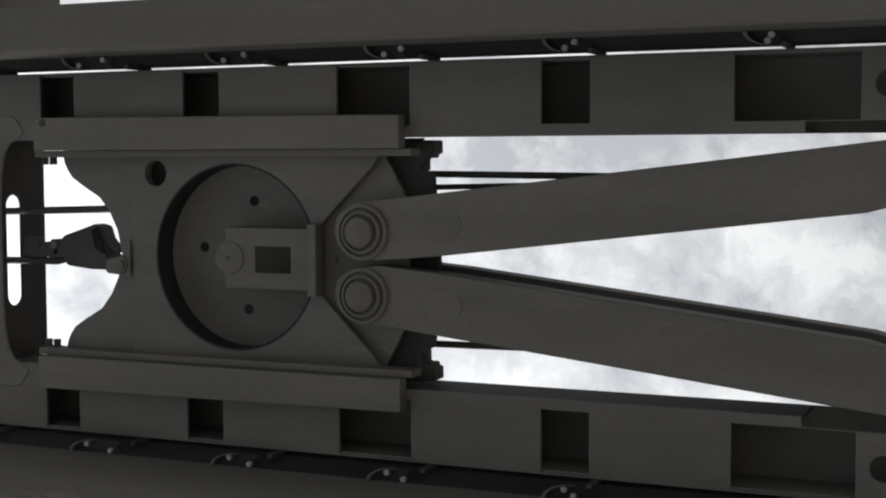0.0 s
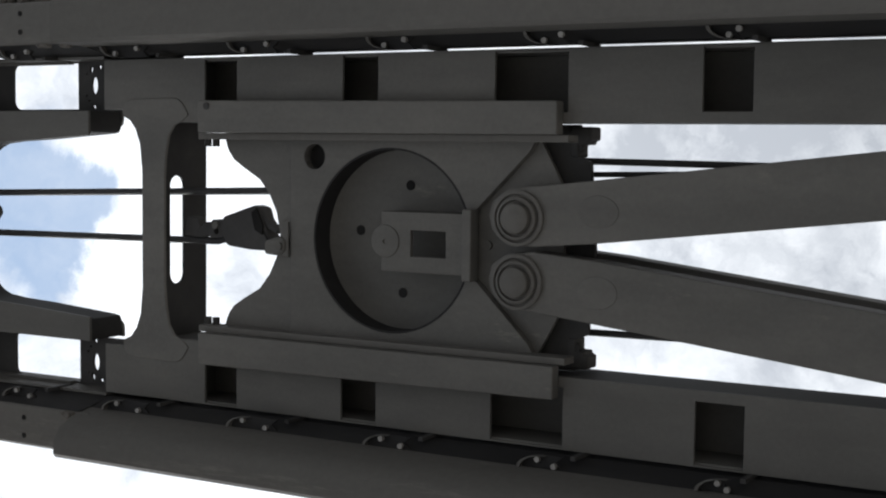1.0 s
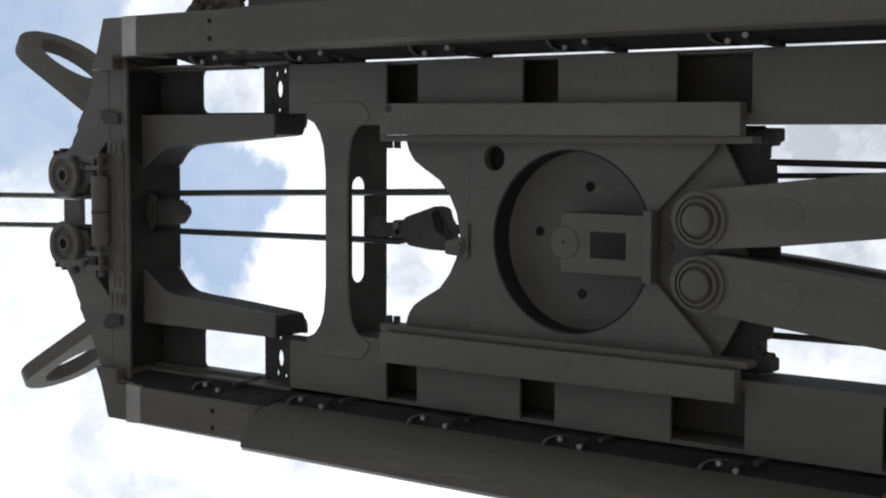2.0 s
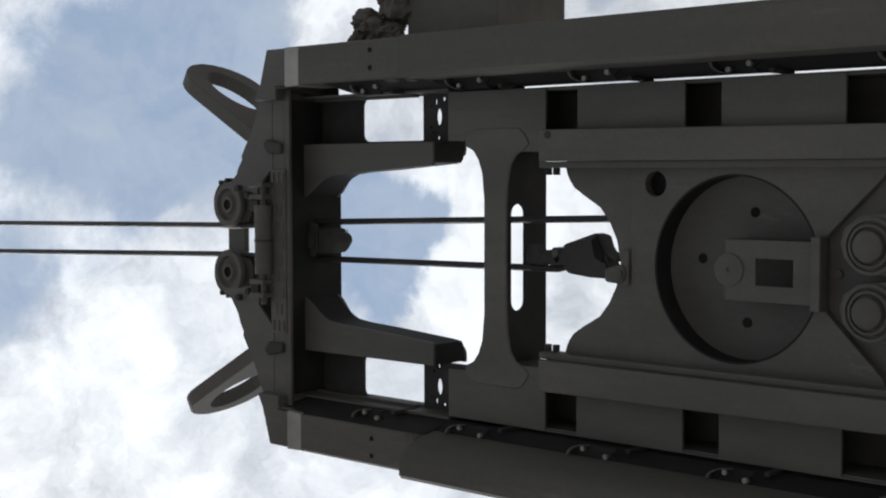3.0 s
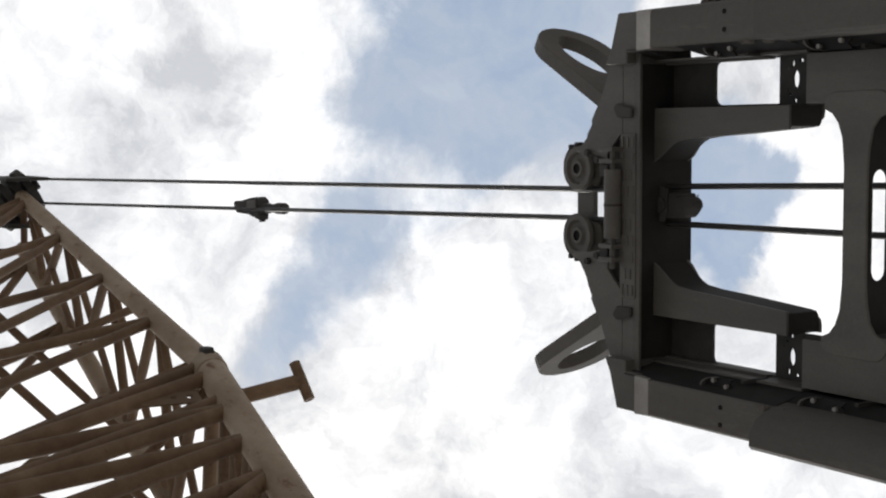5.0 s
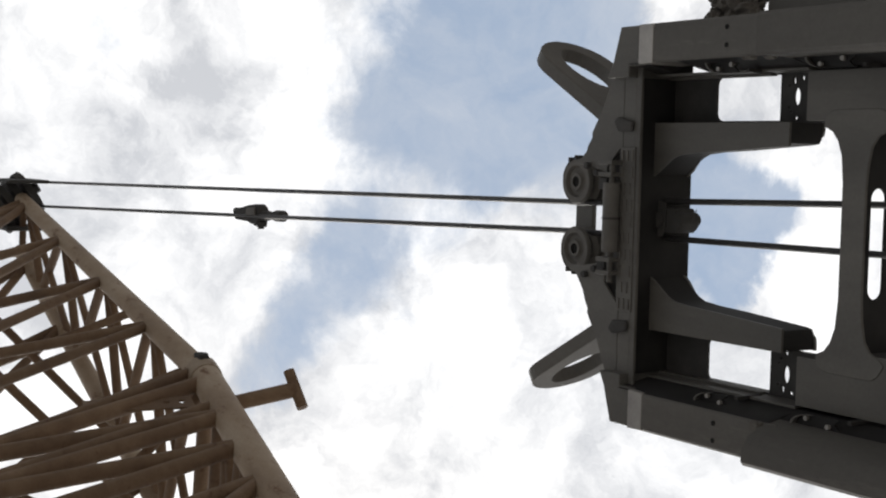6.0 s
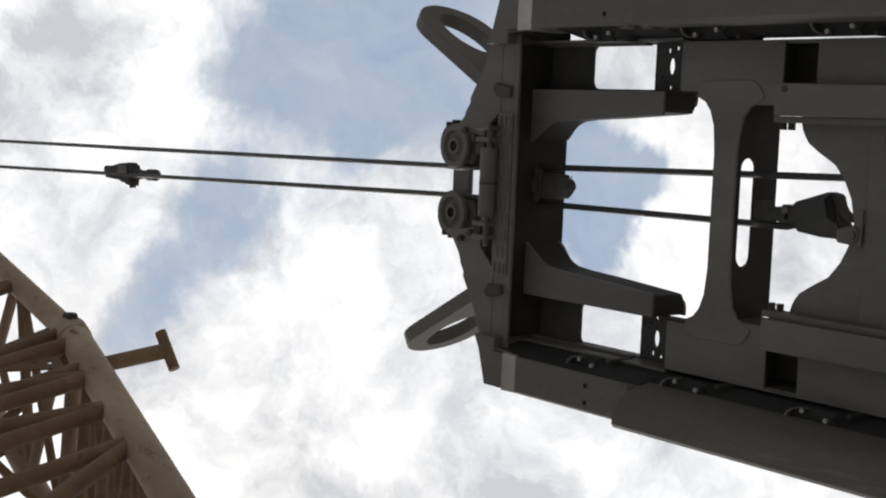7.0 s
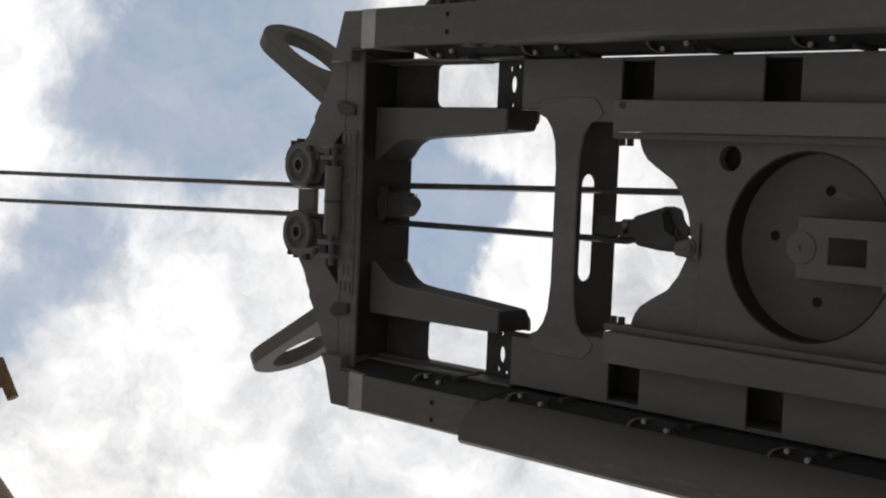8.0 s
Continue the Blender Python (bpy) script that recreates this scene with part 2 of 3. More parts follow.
def rounded(x0, x1, z0, z1, r, seg=5):
    pts = []
    for cx, cz, a0 in ((x1 - r, z1 - r, 0), (x0 + r, z1 - r, 90), (x0 + r, z0 + r, 180), (x1 - r, z0 + r, 270)):
        for i in range(seg + 1):
            a = radians(a0 + 90 * i / seg)
            pts.append((cx + r * math.cos(a), cz + r * math.sin(a)))
    return pts


def circle(cx, cz, r, seg=32, rz=None):
    return [(cx + r * math.cos(2 * math.pi * i / seg), cz + (rz or r) * math.sin(2 * math.pi * i / seg)) for i in range(seg)]


def mirror(half):
    """A closed outline from its right half, listed from the axis round to the axis."""
    return list(half) + [(-x, z) for x, z in reversed(half) if x]


def flip(pts):
    return [(-x, z) for x, z in reversed(pts)]


def tube(p, q, r, seg=12, bm=None, r2=None):
    bm = bm or bmesh.new()
    p, q = Vector(p), Vector(q)
    m = (q - p).to_track_quat("Z", "Y").to_matrix()
    rings = []
    for c, rad in ((p, r), (q, r if r2 is None else r2)):
        rings.append([bm.verts.new(c + m @ Vector((rad * math.cos(2 * math.pi * i / seg), rad * math.sin(2 * math.pi * i / seg), 0))) for i in range(seg)])
    for i in range(seg):
        j = (i + 1) % seg
        bm.faces.new((rings[0][i], rings[0][j], rings[1][j], rings[1][i]))
    bm.faces.new(rings[0][::-1])
    bm.faces.new(rings[1])
    return bm


def ring(cx, cz, r0, r1, y0, y1, seg=40, bm=None):
    """A ring that faces the viewer, from radius r0 to r1 between two depths."""
    return prism(circle(cx, cz, r1, seg), y0, y1, [circle(cx, cz, r0, seg)], bm)


def lathe(cx, cz, profile, seg=48, bm=None):
    """Turned about an axis along y: a profile of (radius, depth)."""
    bm = bm or bmesh.new()
    rows = []
    for r, y in profile:
        rows.append([bm.verts.new((cx + r * math.cos(2 * math.pi * i / seg), y, cz + r * math.sin(2 * math.pi * i / seg))) for i in range(seg)])
    for a, b in zip(rows, rows[1:]):
        for i in range(seg):
            j = (i + 1) % seg
            bm.faces.new((a[i], a[j], b[j], b[i]))
    if profile[-1][0] > 0.001:
        bm.faces.new(rows[-1])
    return bm


# ---- ground ----
bm = bmesh.new()
R, N = 1500.0, 48
steps = [0, 6, 15, 40, 120, 400, R]
rows = [[bm.verts.new((0, 0, 0))]] + [[bm.verts.new((r * math.cos(2 * math.pi * i / N), r * math.sin(2 * math.pi * i / N), 0)) for i in range(N)] for r in steps[1:]]
for i in range(N):
    bm.faces.new((rows[0][0], rows[1][i], rows[1][(i + 1) % N]))
    for a, b in zip(rows[1:], rows[2:]):
        bm.faces.new((a[i], b[i], b[(i + 1) % N], a[(i + 1) % N]))
tagged(part("ground", bm, EARTH), "pale dusty earth of a building site", "ground", kind="structure")

# ---- the grab ----
D = 0.30                    # depth of the frame
TOP = 8.45                  # top of the frame's opening
grab = thing("trench_grab", "tall dark grey steel trench grab hung on two wire ropes", "excavator grab")

# legs: box columns with openings in the front
for s in (1, -1):
    fl = (lambda p: p) if s > 0 else flip
    out = [(0.635, 0.0), (0.935, 0.0), (0.935, 7.19), (0.66, 7.19), (0.66, 7.0), (0.59, 6.9), (0.59, 2.55), (0.635, 2.55)]
    holes = [[(0.64, a), (0.925, a), (0.925, b), (0.64, b)] for a, b in ((6.258, 6.472), (5.378, 5.588), (4.345, 4.724), (3.475, 3.70), (2.33, 2.843))]
    holes.append(circle(0.785, 2.22, 0.055, 20))
    leg = part("leg", prism(fl(out), 0.0, 0.018, [fl(h) for h in holes]), PAINT, grab, bevel=0.003)
    x = lambda v: s * v
    part("back_plate", box(min(x(0.59), x(0.935)), max(x(0.59), x(0.935)), D - 0.018, D, 0.0, 7.19), PAINT, leg)
    part("outer_plate", box(*sorted((x(0.917), x(0.935))), 0.018, D - 0.018, 0.0, 7.19), PAINT, leg)
    # darker than the column's paint so that this side reads as shaded
    part("inner_plate", box(*sorted((x(0.59), x(0.608))), 0.018, D - 0.018, 2.55, 6.9), STEEL, leg, "inner face of the column, darkened for shade")
    for z in (6.62, 5.95, 4.98, 4.27, 3.86, 2.98):
        part("diaphragm", box(*sorted((x(0.609), x(0.916))), 0.019, D - 0.019, z, z + 0.014), PAINT, leg)

# cross beam with its rope slot
half = [(0, 6.91), (0.32, 6.91), (0.47, 6.925), (0.55, 6.955), (0.60, 6.995), (0.625, 7.05), (0.66, 7.05), (0.70, 7.03), (0.718, 6.98), (0.722, 6.70), (0.716, 6.655), (0.695, 6.625), (0.66, 6.60), (0.63, 6.585), (0.60, 6.62), (0.575, 6.68), (0.52, 6.72), (0.41, 6.742), (0.3, 6.75), (0, 6.75)]
cross = part("cross_beam", prism(mirror(half), -0.006, 0.012), PAINT, grab, "cross beam with flared ends and a rope slot", bevel=0.004)
slot = [(x, y) for x, y in rounded(-0.30, 0.30, 0.045, 0.165, 0.058)]
flat = lambda x, y, z: (x, z, y)
# the web's downward face gets its shade from the dark colour
part("web_plate", prism([(-0.59, 0.013), (0.59, 0.013), (0.59, 0.355), (-0.59, 0.355)], 6.752, 6.768, [slot], turn=flat), SHADED, cross, "web plate with a long rope slot, shade in its colour")
part("web_plate", box(-0.59, 0.59, 0.339, 0.355, 6.769, 6.90), PAINT, cross)

# upper frame: pockets beside the main opening, arms, head
for s in (1, -1):
    fl = (lambda p: p) if s > 0 else flip
    arm_front = [(0.655, 7.31), (0.518, 7.31), (0.482, 7.85), (0.468, 8.10), (0.453, 8.22), (0.432, 8.275), (0.395, 8.33), (0.345, 8.40), (0.315, TOP), (0.655, TOP)]
    arm = part("arm", prism(fl(arm_front), 0.0, 0.018), PAINT, grab, bevel=0.004)
    arm_back = [(0.66, 7.315), (0.615, 7.315), (0.58, 7.325), (0.556, 7.36), (0.546, 7.41), (0.495, 8.035), (0.478, 8.225), (0.455, 8.285), (0.421, 8.335), (0.35, 8.395), (0.312, TOP), (0.66, TOP)]
    part("arm_back", prism(fl(arm_back), D - 0.02, D), PAINT, arm, bevel=0.004)
    arm_web = [(0.654, 7.325), (0.56, 7.325), (0.535, 7.34), (0.528, 7.38), (0.492, 7.85), (0.478, 8.10), (0.463, 8.23), (0.44, 8.285), (0.405, 8.338), (0.352, 8.405), (0.32, TOP), (0.654, TOP)]
    # dark colour carries the shade on the arm's inner side
    part("arm_web", prism(fl(arm_web), 0.0185, D - 0.0205), SHADED, arm, "inner face of the arm, coloured dark for its shade", smooth=True)
    back = [(0.656, 7.12), (0.942, 7.12), (0.942, TOP), (0.656, TOP)]
    win = [(0.668, 7.54), (0.934, 7.54)] + [(0.934 - 0.05 + 0.05 * math.cos(radians(a)), 8.02 + 0.05 * math.sin(radians(a))) for a in range(0, 91, 18)] + [(0.718 + 0.05 * math.cos(radians(a)), 8.02 + 0.05 * math.sin(radians(a))) for a in range(90, 181, 18)]
    holes = [win, circle(0.805, 7.415, 0.053, 20, 0.026), circle(0.895, 7.44, 0.026, 12, 0.013), circle(0.682, 7.42, 0.014, 10), circle(0.715, 7.455, 0.010, 10), circle(0.87, 7.475, 0.010, 10), circle(0.745, 7.475, 0.009, 10), circle(0.91, 7.375, 0.015, 10)]
    # dark steel puts the pocket's shade into the plate colour
    pocket = part("pocket_plate", prism(fl(back), 0.16, 0.18, [fl(h) for h in holes]), STEEL, grab, "perforated plate at the back of the pocket")
    part("pocket_side", box(*sorted((s * 0.9425, s * 0.957)), 0.0, D - 0.017, 7.19, TOP), PAINT, pocket)
    part("pocket_flange", box(*sorted((s * 0.925, s * 0.9415)), 0.10, 0.145, 7.56, TOP), RAIL, pocket, "thin edge flange")
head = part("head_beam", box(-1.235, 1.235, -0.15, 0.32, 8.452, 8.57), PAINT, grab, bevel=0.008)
# thin plate added below the beam, its dark colour is the underside's shade
part("head_soffit", box(-0.93, 0.93, -0.128, 0.318, 8.441, 8.4515), SHADED, head, "underside of the head beam with its shade painted in")
part("head_lip", box(-1.235, 1.235, -0.152, -0.13, 8.405, 8.452), PAINT, head, bevel=0.004)

# cap above the head
slope = [(0.56, 8.88), (0.585, 8.885), (0.66, 8.838), (0.70, 8.80), (0.99, 8.665), (1.235, 8.571)]
peak = [(0.335, 8.72), (0.372, 8.88), (0.385, 9.04), (0.412, 9.03), (0.424, 8.985), (0.469, 8.935), (0.50, 8.925)]
peak_low = [(-0.50, 8.915), (-0.455, 8.93), (-0.415, 8.955), (-0.342, 9.01), (-0.318, 9.06), (-0.29, 9.075), (-0.272, 8.88), (-0.24, 8.72)]
outline = peak + slope + [(-x, z) for x, z in reversed(slope)] + peak_low
cuts = [[(0.30, 8.60), (0.49, 8.595), (0.37, 8.72), (0.335, 8.715), (0.305, 8.70)]]
cuts.append(flip(cuts[0]))
cap = part("cap_plate", prism(outline, -0.15, -0.13, cuts), PAINT, grab, "sloping cap plate under the rope sheaves", bevel=0.004)
for s in (1, -1):
    part("cap_liner", prism([(s * x, z) for x, z in ((0.24, 8.571), (0.60, 8.571), (0.60, 8.80), (0.36, 8.88), (0.24, 8.70))], -0.07, -0.055), STEEL, cap)
part("cap_back", prism(outline, 0.27, 0.29), PAINT, cap)
roller = part("roller", tube((-0.165, -0.205, 8.60), (0.272, -0.205, 8.60), 0.056, 24), RAIL, cap, "guide roller", smooth=True)
part("roller_shaft", tube((-0.36, -0.205, 8.60), (0.40, -0.205, 8.60), 0.02, 12), RAIL, roller, smooth=True)
part("roller_collar", tube((0.04, -0.205, 8.60), (0.055, -0.205, 8.60), 0.059, 24), STEEL, roller, smooth=True)
for x in (-0.30, -0.215, 0.325, 0.40):
    part("roller_bearing", box(x - 0.014, x + 0.014, -0.25, -0.151, 8.555, 8.69), PAINT, roller, bevel=0.004)
for s in (1, -1):
    part("bearing_block", box(*sorted((s * 0.225, s * 0.30)), -0.20, -0.151, 8.66, 8.74), STEEL, cap, bevel=0.006)
    part("weld_block", prism([(s * x, z) for x, z in ((0.595, 8.46), (0.66, 8.46), (0.69, 8.60), (0.66, 8.64), (0.60, 8.60))], -0.178, -0.151), STEEL, cap, "dark block welded at the foot of the eye", bevel=0.012)

# raised lettering that cannot be named: plain bars on a plate
part("letter_plate", box(-0.54, 0.50, -0.161, -0.1505, 8.437, 8.578), PAINT, head, bevel=0.004)
for i in range(10):
    x = 0.445 - i * 0.104
    for dz in (0.0, 0.047, 0.094) if i % 3 == 0 else (0.0, 0.094) if i % 3 == 1 else (0.02, 0.07):
        part("letter_bar", box(x - 0.034, x + 0.034, -0.168, -0.161, 8.452 + dz, 8.468 + dz), RAIL, head, bevel=0.003)

# rope sheaves
for s in (1, -1):
    cx, cz = 0.038 + s * 0.226, 9.172
    sheave = part("rope_sheave", lathe(cx, cz, [(0.035, -0.045), (0.055, -0.045), (0.06, -0.03), (0.072, -0.02), (0.098, -0.02), (0.108, -0.045), (0.143, -0.045), (0.15, -0.035), (0.15, -0.015), (0.118, 0.02), (0.15, 0.05), (0.15, 0.075), (0.03, 0.075)], 40), RAIL, grab, "grooved rope sheave", smooth=True)
    part("sheave_pin", tube((cx, -0.035, cz), (cx, 0.15, cz), 0.034, 16), HOLE, sheave, smooth=True)
    b = [(0.10, 8.72), (0.40, 8.72), (0.43, 8.96), (0.40, 9.10), (0.375, 9.16), (0.41, 9.20), (0.395, 9.25), (0.35, 9.29), (0.245, 9.30), (0.14, 9.27), (0.10, 9.15)]
    part("sheave_bracket", prism([(0.02 + s * x, z) for x, z in b], 0.085, 0.11), PAINT, sheave, bevel=0.005)
    part("rope_guard", prism([(cx + s * r * math.cos(radians(a)), cz + r * math.sin(radians(a))) for r, seq in ((0.166, range(0, 81, 10)), (0.153, range(80, -1, -10))) for a in seq], -0.03, 0.084), STEEL, sheave)
    for a, z in ((0.15, 9.255), (0.165, 9.19)):
        part("guard_stud", box(*sorted((cx + s * (a - 0.02), cx + s * (a + 0.012))), -0.04, 0.02, z - 0.016, z + 0.016), STEEL, sheave, bevel=0.006)
    for x, z in ((0.31, 8.80), (0.355, 8.90)):
        part("bolt", tube((0.02 + s * x, -0.185, z), (0.02 + s * x, -0.151, z), 0.022, 6), STEEL, sheave)
part("sheave_tie", box(-0.10, 0.135, 0.112, 0.15, 9.18, 9.36), PAINT, grab, bevel=0.005)
for s in (1, -1):
    part("sheave_post", box(*sorted((s * 0.12, s * 0.38)), 0.152, 0.27, 8.571, 9.05), PAINT, grab, bevel=0.005)

# lifting eyes
for s in (1, -1):
    root, tip = Vector((0.848, 0.215, 9.127)), Vector((1.201, 0.167, 9.726))
    L = (tip - root).length
    a = (tip - root).normalized()
    b = a.cross(Vector((a.z, 0, -a.x)).normalized())
    if b.y < 0:
        b = -b
    nrm = a.cross(b)
    w = 0.295
    outer = [(-w, -0.34), (w, -0.34), (w, 0.15)] + [(w * math.cos(radians(t)), L - w * 1.05 + w * 1.05 * math.sin(radians(t))) for t in range(0, 181, 12)] + [(-w, 0.15)]
    inner = [(0.16 * math.cos(radians(t)), 0.302 + 0.27 * math.sin(radians(t))) for t in range(0, 360, 12)]
    place = lambda u, k, v: tuple(Vector((s * q.x, q.y, q.z)) for q in [root + b * u + a * v + nrm * k])[0]
    part("lifting_eye", prism(outer, -0.049, 0.049, [inner], turn=place), RAIL, grab, "flat steel lifting eye leaning outwards", bevel=0.010)

# guide rails at both edges
def rail_loop(s, x0, x1, y0, y1, r):
    """Section of a rail: crisp towards the frame, rounded on the outside."""
    pts = [(x0 + 0.012, y0), (x0, y0 + 0.012), (x0, y1 - 0.01), (x0 + 0.01, y1)]
    pts += [(x1 - r + r * math.sin(radians(a)), y1 - r + r * math.cos(radians(a))) for a in range(0, 91, 15)]
    pts += [(x1 - r + r * math.cos(radians(a)), y0 + r - r * math.sin(radians(a))) for a in range(0, 91, 15)]
    return [(s * x, y) for x, y in pts]


SLEEVE = [(1.0, -0.15), (1.0, 0.17), (1.01, 0.18), (1.20, 0.18), (1.23, 0.165), (1.237, 0.13), (1.237, -0.37), (1.232, -0.41), (1.21, -0.43), (1.14, -0.425), (1.075, -0.385), (1.03, -0.30)]
SLEEVE_FLAT = SLEEVE[:9] + [(1.02, -0.43), (1.0, -0.41)]
BRACKETS = ((7.84, 0.30), (7.07, 0.37), (6.20, 0.36), (5.35, 0.31), (4.50, 0.27), (3.64, 0.21), (2.78, 0.17), (1.92, 0.16), (1.06, 0.16))
for s in (1, -1):
    k = (lambda p: p) if s > 0 else flip
    X = lambda v: s * v
    rail = part("guide_rail", prism(rail_loop(s, 1.012, 1.25, -0.25, 0.18, 0.04), 7.1, 8.34, turn=flat), RAIL, grab, "long rounded guide rail along the edge", smooth=True)
    part("rail_sleeve", prism([(X(x), y) for x, y in (SLEEVE_FLAT if s > 0 else SLEEVE)], 0.0, 7.17, turn=flat), RAIL, rail, "worn outer sleeve", smooth=True)
    # added strips, coloured dark as the shade between rail and frame
    part("rail_web", prism([(X(x), y) for x, y in ((0.9995, -0.14), (0.9995, 0.17), (0.957, 0.17), (0.957, 0.0))], 0.0, 7.165, turn=flat), SHADED, rail, "inner face of the rail, darkened as shade")
    for z0, z1 in ((7.17, 8.0), (8.30, 8.45)) if s > 0 else ((7.17, 8.45),):
        part("rail_web", prism([(X(x), y) for x, y in ((1.0115, -0.238), (1.0115, 0.17), (0.960, 0.17), (0.960, 0.02))], z0, z1, turn=flat), SHADED, rail)
    part("rear_rail", prism(rail_loop(s, 1.04, 1.22, 0.184, 0.52, 0.05), 0.0, 8.36, turn=flat), PAINT, rail, smooth=True)
    part("rail_cap", prism(k([(1.008, 8.20), (1.24, 8.20), (1.245, 8.33), (1.004, 8.33)]), -0.253, 0.08), BRIGHT, rail, "bare steel collar, light on its chamfer in the colour", bevel=0.006)
    part("rail_shoulder", prism(k([(1.0, 8.331), (1.245, 8.331), (1.245, 8.54), (1.02, 8.61), (0.93, 8.66), (0.93, 8.453), (1.0, 8.453)]), -0.22, 0.08), PAINT, rail, bevel=0.008)
    part("gap_plate", box(*sorted((X(0.936), X(0.956))), 0.10, 0.12, 6.72, 7.17), STEEL, rail)
    for z, run in BRACKETS:
        top = [(0.936 + 0.063 * (1 - math.cos(radians(a))), z - 0.13 * (1 - math.sin(radians(a)))) for a in range(0, 91, 15)]
        plate = top + [(0.999, z - run + 0.05), (0.966, z - run + 0.085), (0.936, z - run + 0.05)]
        br = part("rail_bracket", prism([(X(x), v) for x, v in plate], -0.135, -0.12), SHADED, rail, "curved bracket with bright bolts")
        rim = top + [(0.936 + 0.063 * (1 - math.cos(radians(a))), z - 0.016 - 0.13 * (1 - math.sin(radians(a)))) for a in range(90, -1, -15)]
        part("bracket_rim", prism([(X(x), v) for x, v in rim], -0.165, -0.136), RAIL, br, "worn curved rim")
        part("bracket_foot", box(*sorted((X(0.9365), X(0.9565))), -0.10, 0.10, z - run, z - run + 0.025), STEEL, br)
        for x, dz in ((0.957, -0.10), (0.982, -0.68 * run)):
            part("bolt", tube((X(x), -0.155, z + dz), (X(x), -0.1355, z + dz), 0.014, 8), BRIGHT, br)
    for x in (1.083, 1.185):
        part("bolt_hole", tube((X(x), -0.254, 7.575), (X(x), -0.25, 7.575), 0.015, 10), HOLE, rail)

# slide bars
for s in (1, -1):
    a = [(0.535, 4.365), (0.69, 4.365), (0.705, 6.45), (0.69, 6.46), (0.535, 6.46)]
    bar = part("slide_bar", prism(a if s > 0 else flip(a), -0.075, -0.003), PAINT, grab, bevel=0.006)
    if s > 0:
        part("bolt", tube((s * 0.675, -0.08, 6.40), (s * 0.675, -0.075, 6.40), 0.02, 8), STEEL, bar)
    b = [(0.50, 4.33), (0.534, 4.33), (0.534, 6.5), (0.50, 6.5)]
    part("wear_strip", prism(b if s > 0 else flip(b), -0.02, 0.09), RAIL, bar, bevel=0.003)
    for z in (6.49, 6.435):
        part("bolt", tube((s * 0.50, 0.05, z), (s * 0.462, 0.05, z), 0.02, 6), STEEL, bar)
    c = [(0.43, 4.40), (0.43, 4.36), (0.49, 4.36), (0.49, 4.315), (0.51, 4.315), (0.51, 4.295), (0.575, 4.295), (0.575, 4.40)]
    part("end_stop", prism(c if s > 0 else flip(c), 0.16, 0.28), STEEL, bar, bevel=0.01)

# crosshead that slides between the bars
half = [(0.0, 6.035), (0.12, 6.06), (0.21, 6.105), (0.29, 6.17), (0.35, 6.275), (0.395, 6.345), (0.435, 6.375), (0.465, 6.39), (0.50, 6.40), (0.586, 6.40), (0.586, 4.56), (0.517, 4.53), (0.455, 4.565), (0.16, 4.86), (0.0, 4.86)]
slide = part("crosshead", prism(mirror(half), 0.085, 0.12, [circle(0.0, 5.335, 0.468, 56), circle(0.417, 5.80, 0.066, 24)]), PAINT, grab, "sliding crosshead plate with a round recess", bevel=0.004)
part("face_plate", prism(mirror([(0, 5.95), (0.53, 5.95), (0.53, 4.545), (0.517, 4.53), (0.455, 4.565), (0.16, 4.86), (0.0, 4.86)]), 0.06, 0.084, [circle(0.0, 5.335, 0.467, 56), circle(0.417, 5.80, 0.065, 24)]), PAINT, slide, bevel=0.004)
part("hole_back", tube((0.417, 0.125, 5.845), (0.417, 0.135, 5.845), 0.125, 24), HOLE, slide)
# dark ring paints the shade on the recess's inner wall
part("recess_wall", ring(0.0, 5.335, 0.457, 0.467, 0.061, 0.192, 56), SHADED, slide, "rim of the round recess in a shade colour", smooth=True)
part("round_recess", lathe(0.0, 5.335, [(0.466, 0.19), (0.44, 0.20), (0.36, 0.215), (0.30, 0.213), (0.0005, 0.213)], 56), PAINT, slide, smooth=True)
for x, z in ((0.277, 5.31), (0.037, 5.61), (-0.275, 5.35)):
    # flat discs coloured as the dark inside of holes
    part("recess_hole", tube((x, 0.2145, z), (x, 0.2095, z), 0.026, 16), HOLE, slide)
hub = part("hub_bracket", prism([(-0.15, 4.90), (0.15, 4.90), (0.15, 5.37), (-0.15, 5.37)], 0.03, 0.06, [[(-0.07, 5.0), (0.06, 5.0), (0.06, 5.2), (-0.07, 5.2)]]), PAINT, slide, bevel=0.004)
for x in (-0.15, 0.135):
    part("hub_side", box(x, x + 0.015, 0.061, 0.214, 4.90, 5.37), PAINT, hub)
part("hub_lip", box(-0.175, 0.175, 0.0, 0.084, 4.845, 4.895), PAINT, slide, bevel=0.006)
part("hub_boss", lathe(0.0, 5.345, [(0.082, 0.031), (0.080, 0.024), (0.070, 0.022), (0.012, 0.022), (0.010, 0.029), (0.0005, 0.029)], 28), PAINT, hub, smooth=True)
# floor of the pin pocket
part("pocket_floor", prism(mirror([(0, 4.93), (0.22, 4.93), (0.512, 4.61), (0.514, 4.528), (0.305, 4.415), (0, 4.40)]), 0.105, 0.135), PAINT, slide, bevel=0.004)
part("pocket_bolt", tube((0.0, 0.09, 4.80), (0.0, 0.106, 4.80), 0.022, 10), RAIL, slide)
part("pin_plate", prism(mirror([(0, 4.80), (0.585, 4.80), (0.585, 4.36), (0.47, 4.34), (0.44, 4.37), (0.41, 4.30), (0, 4.27)]), 0.17, 0.20), STEEL, slide)

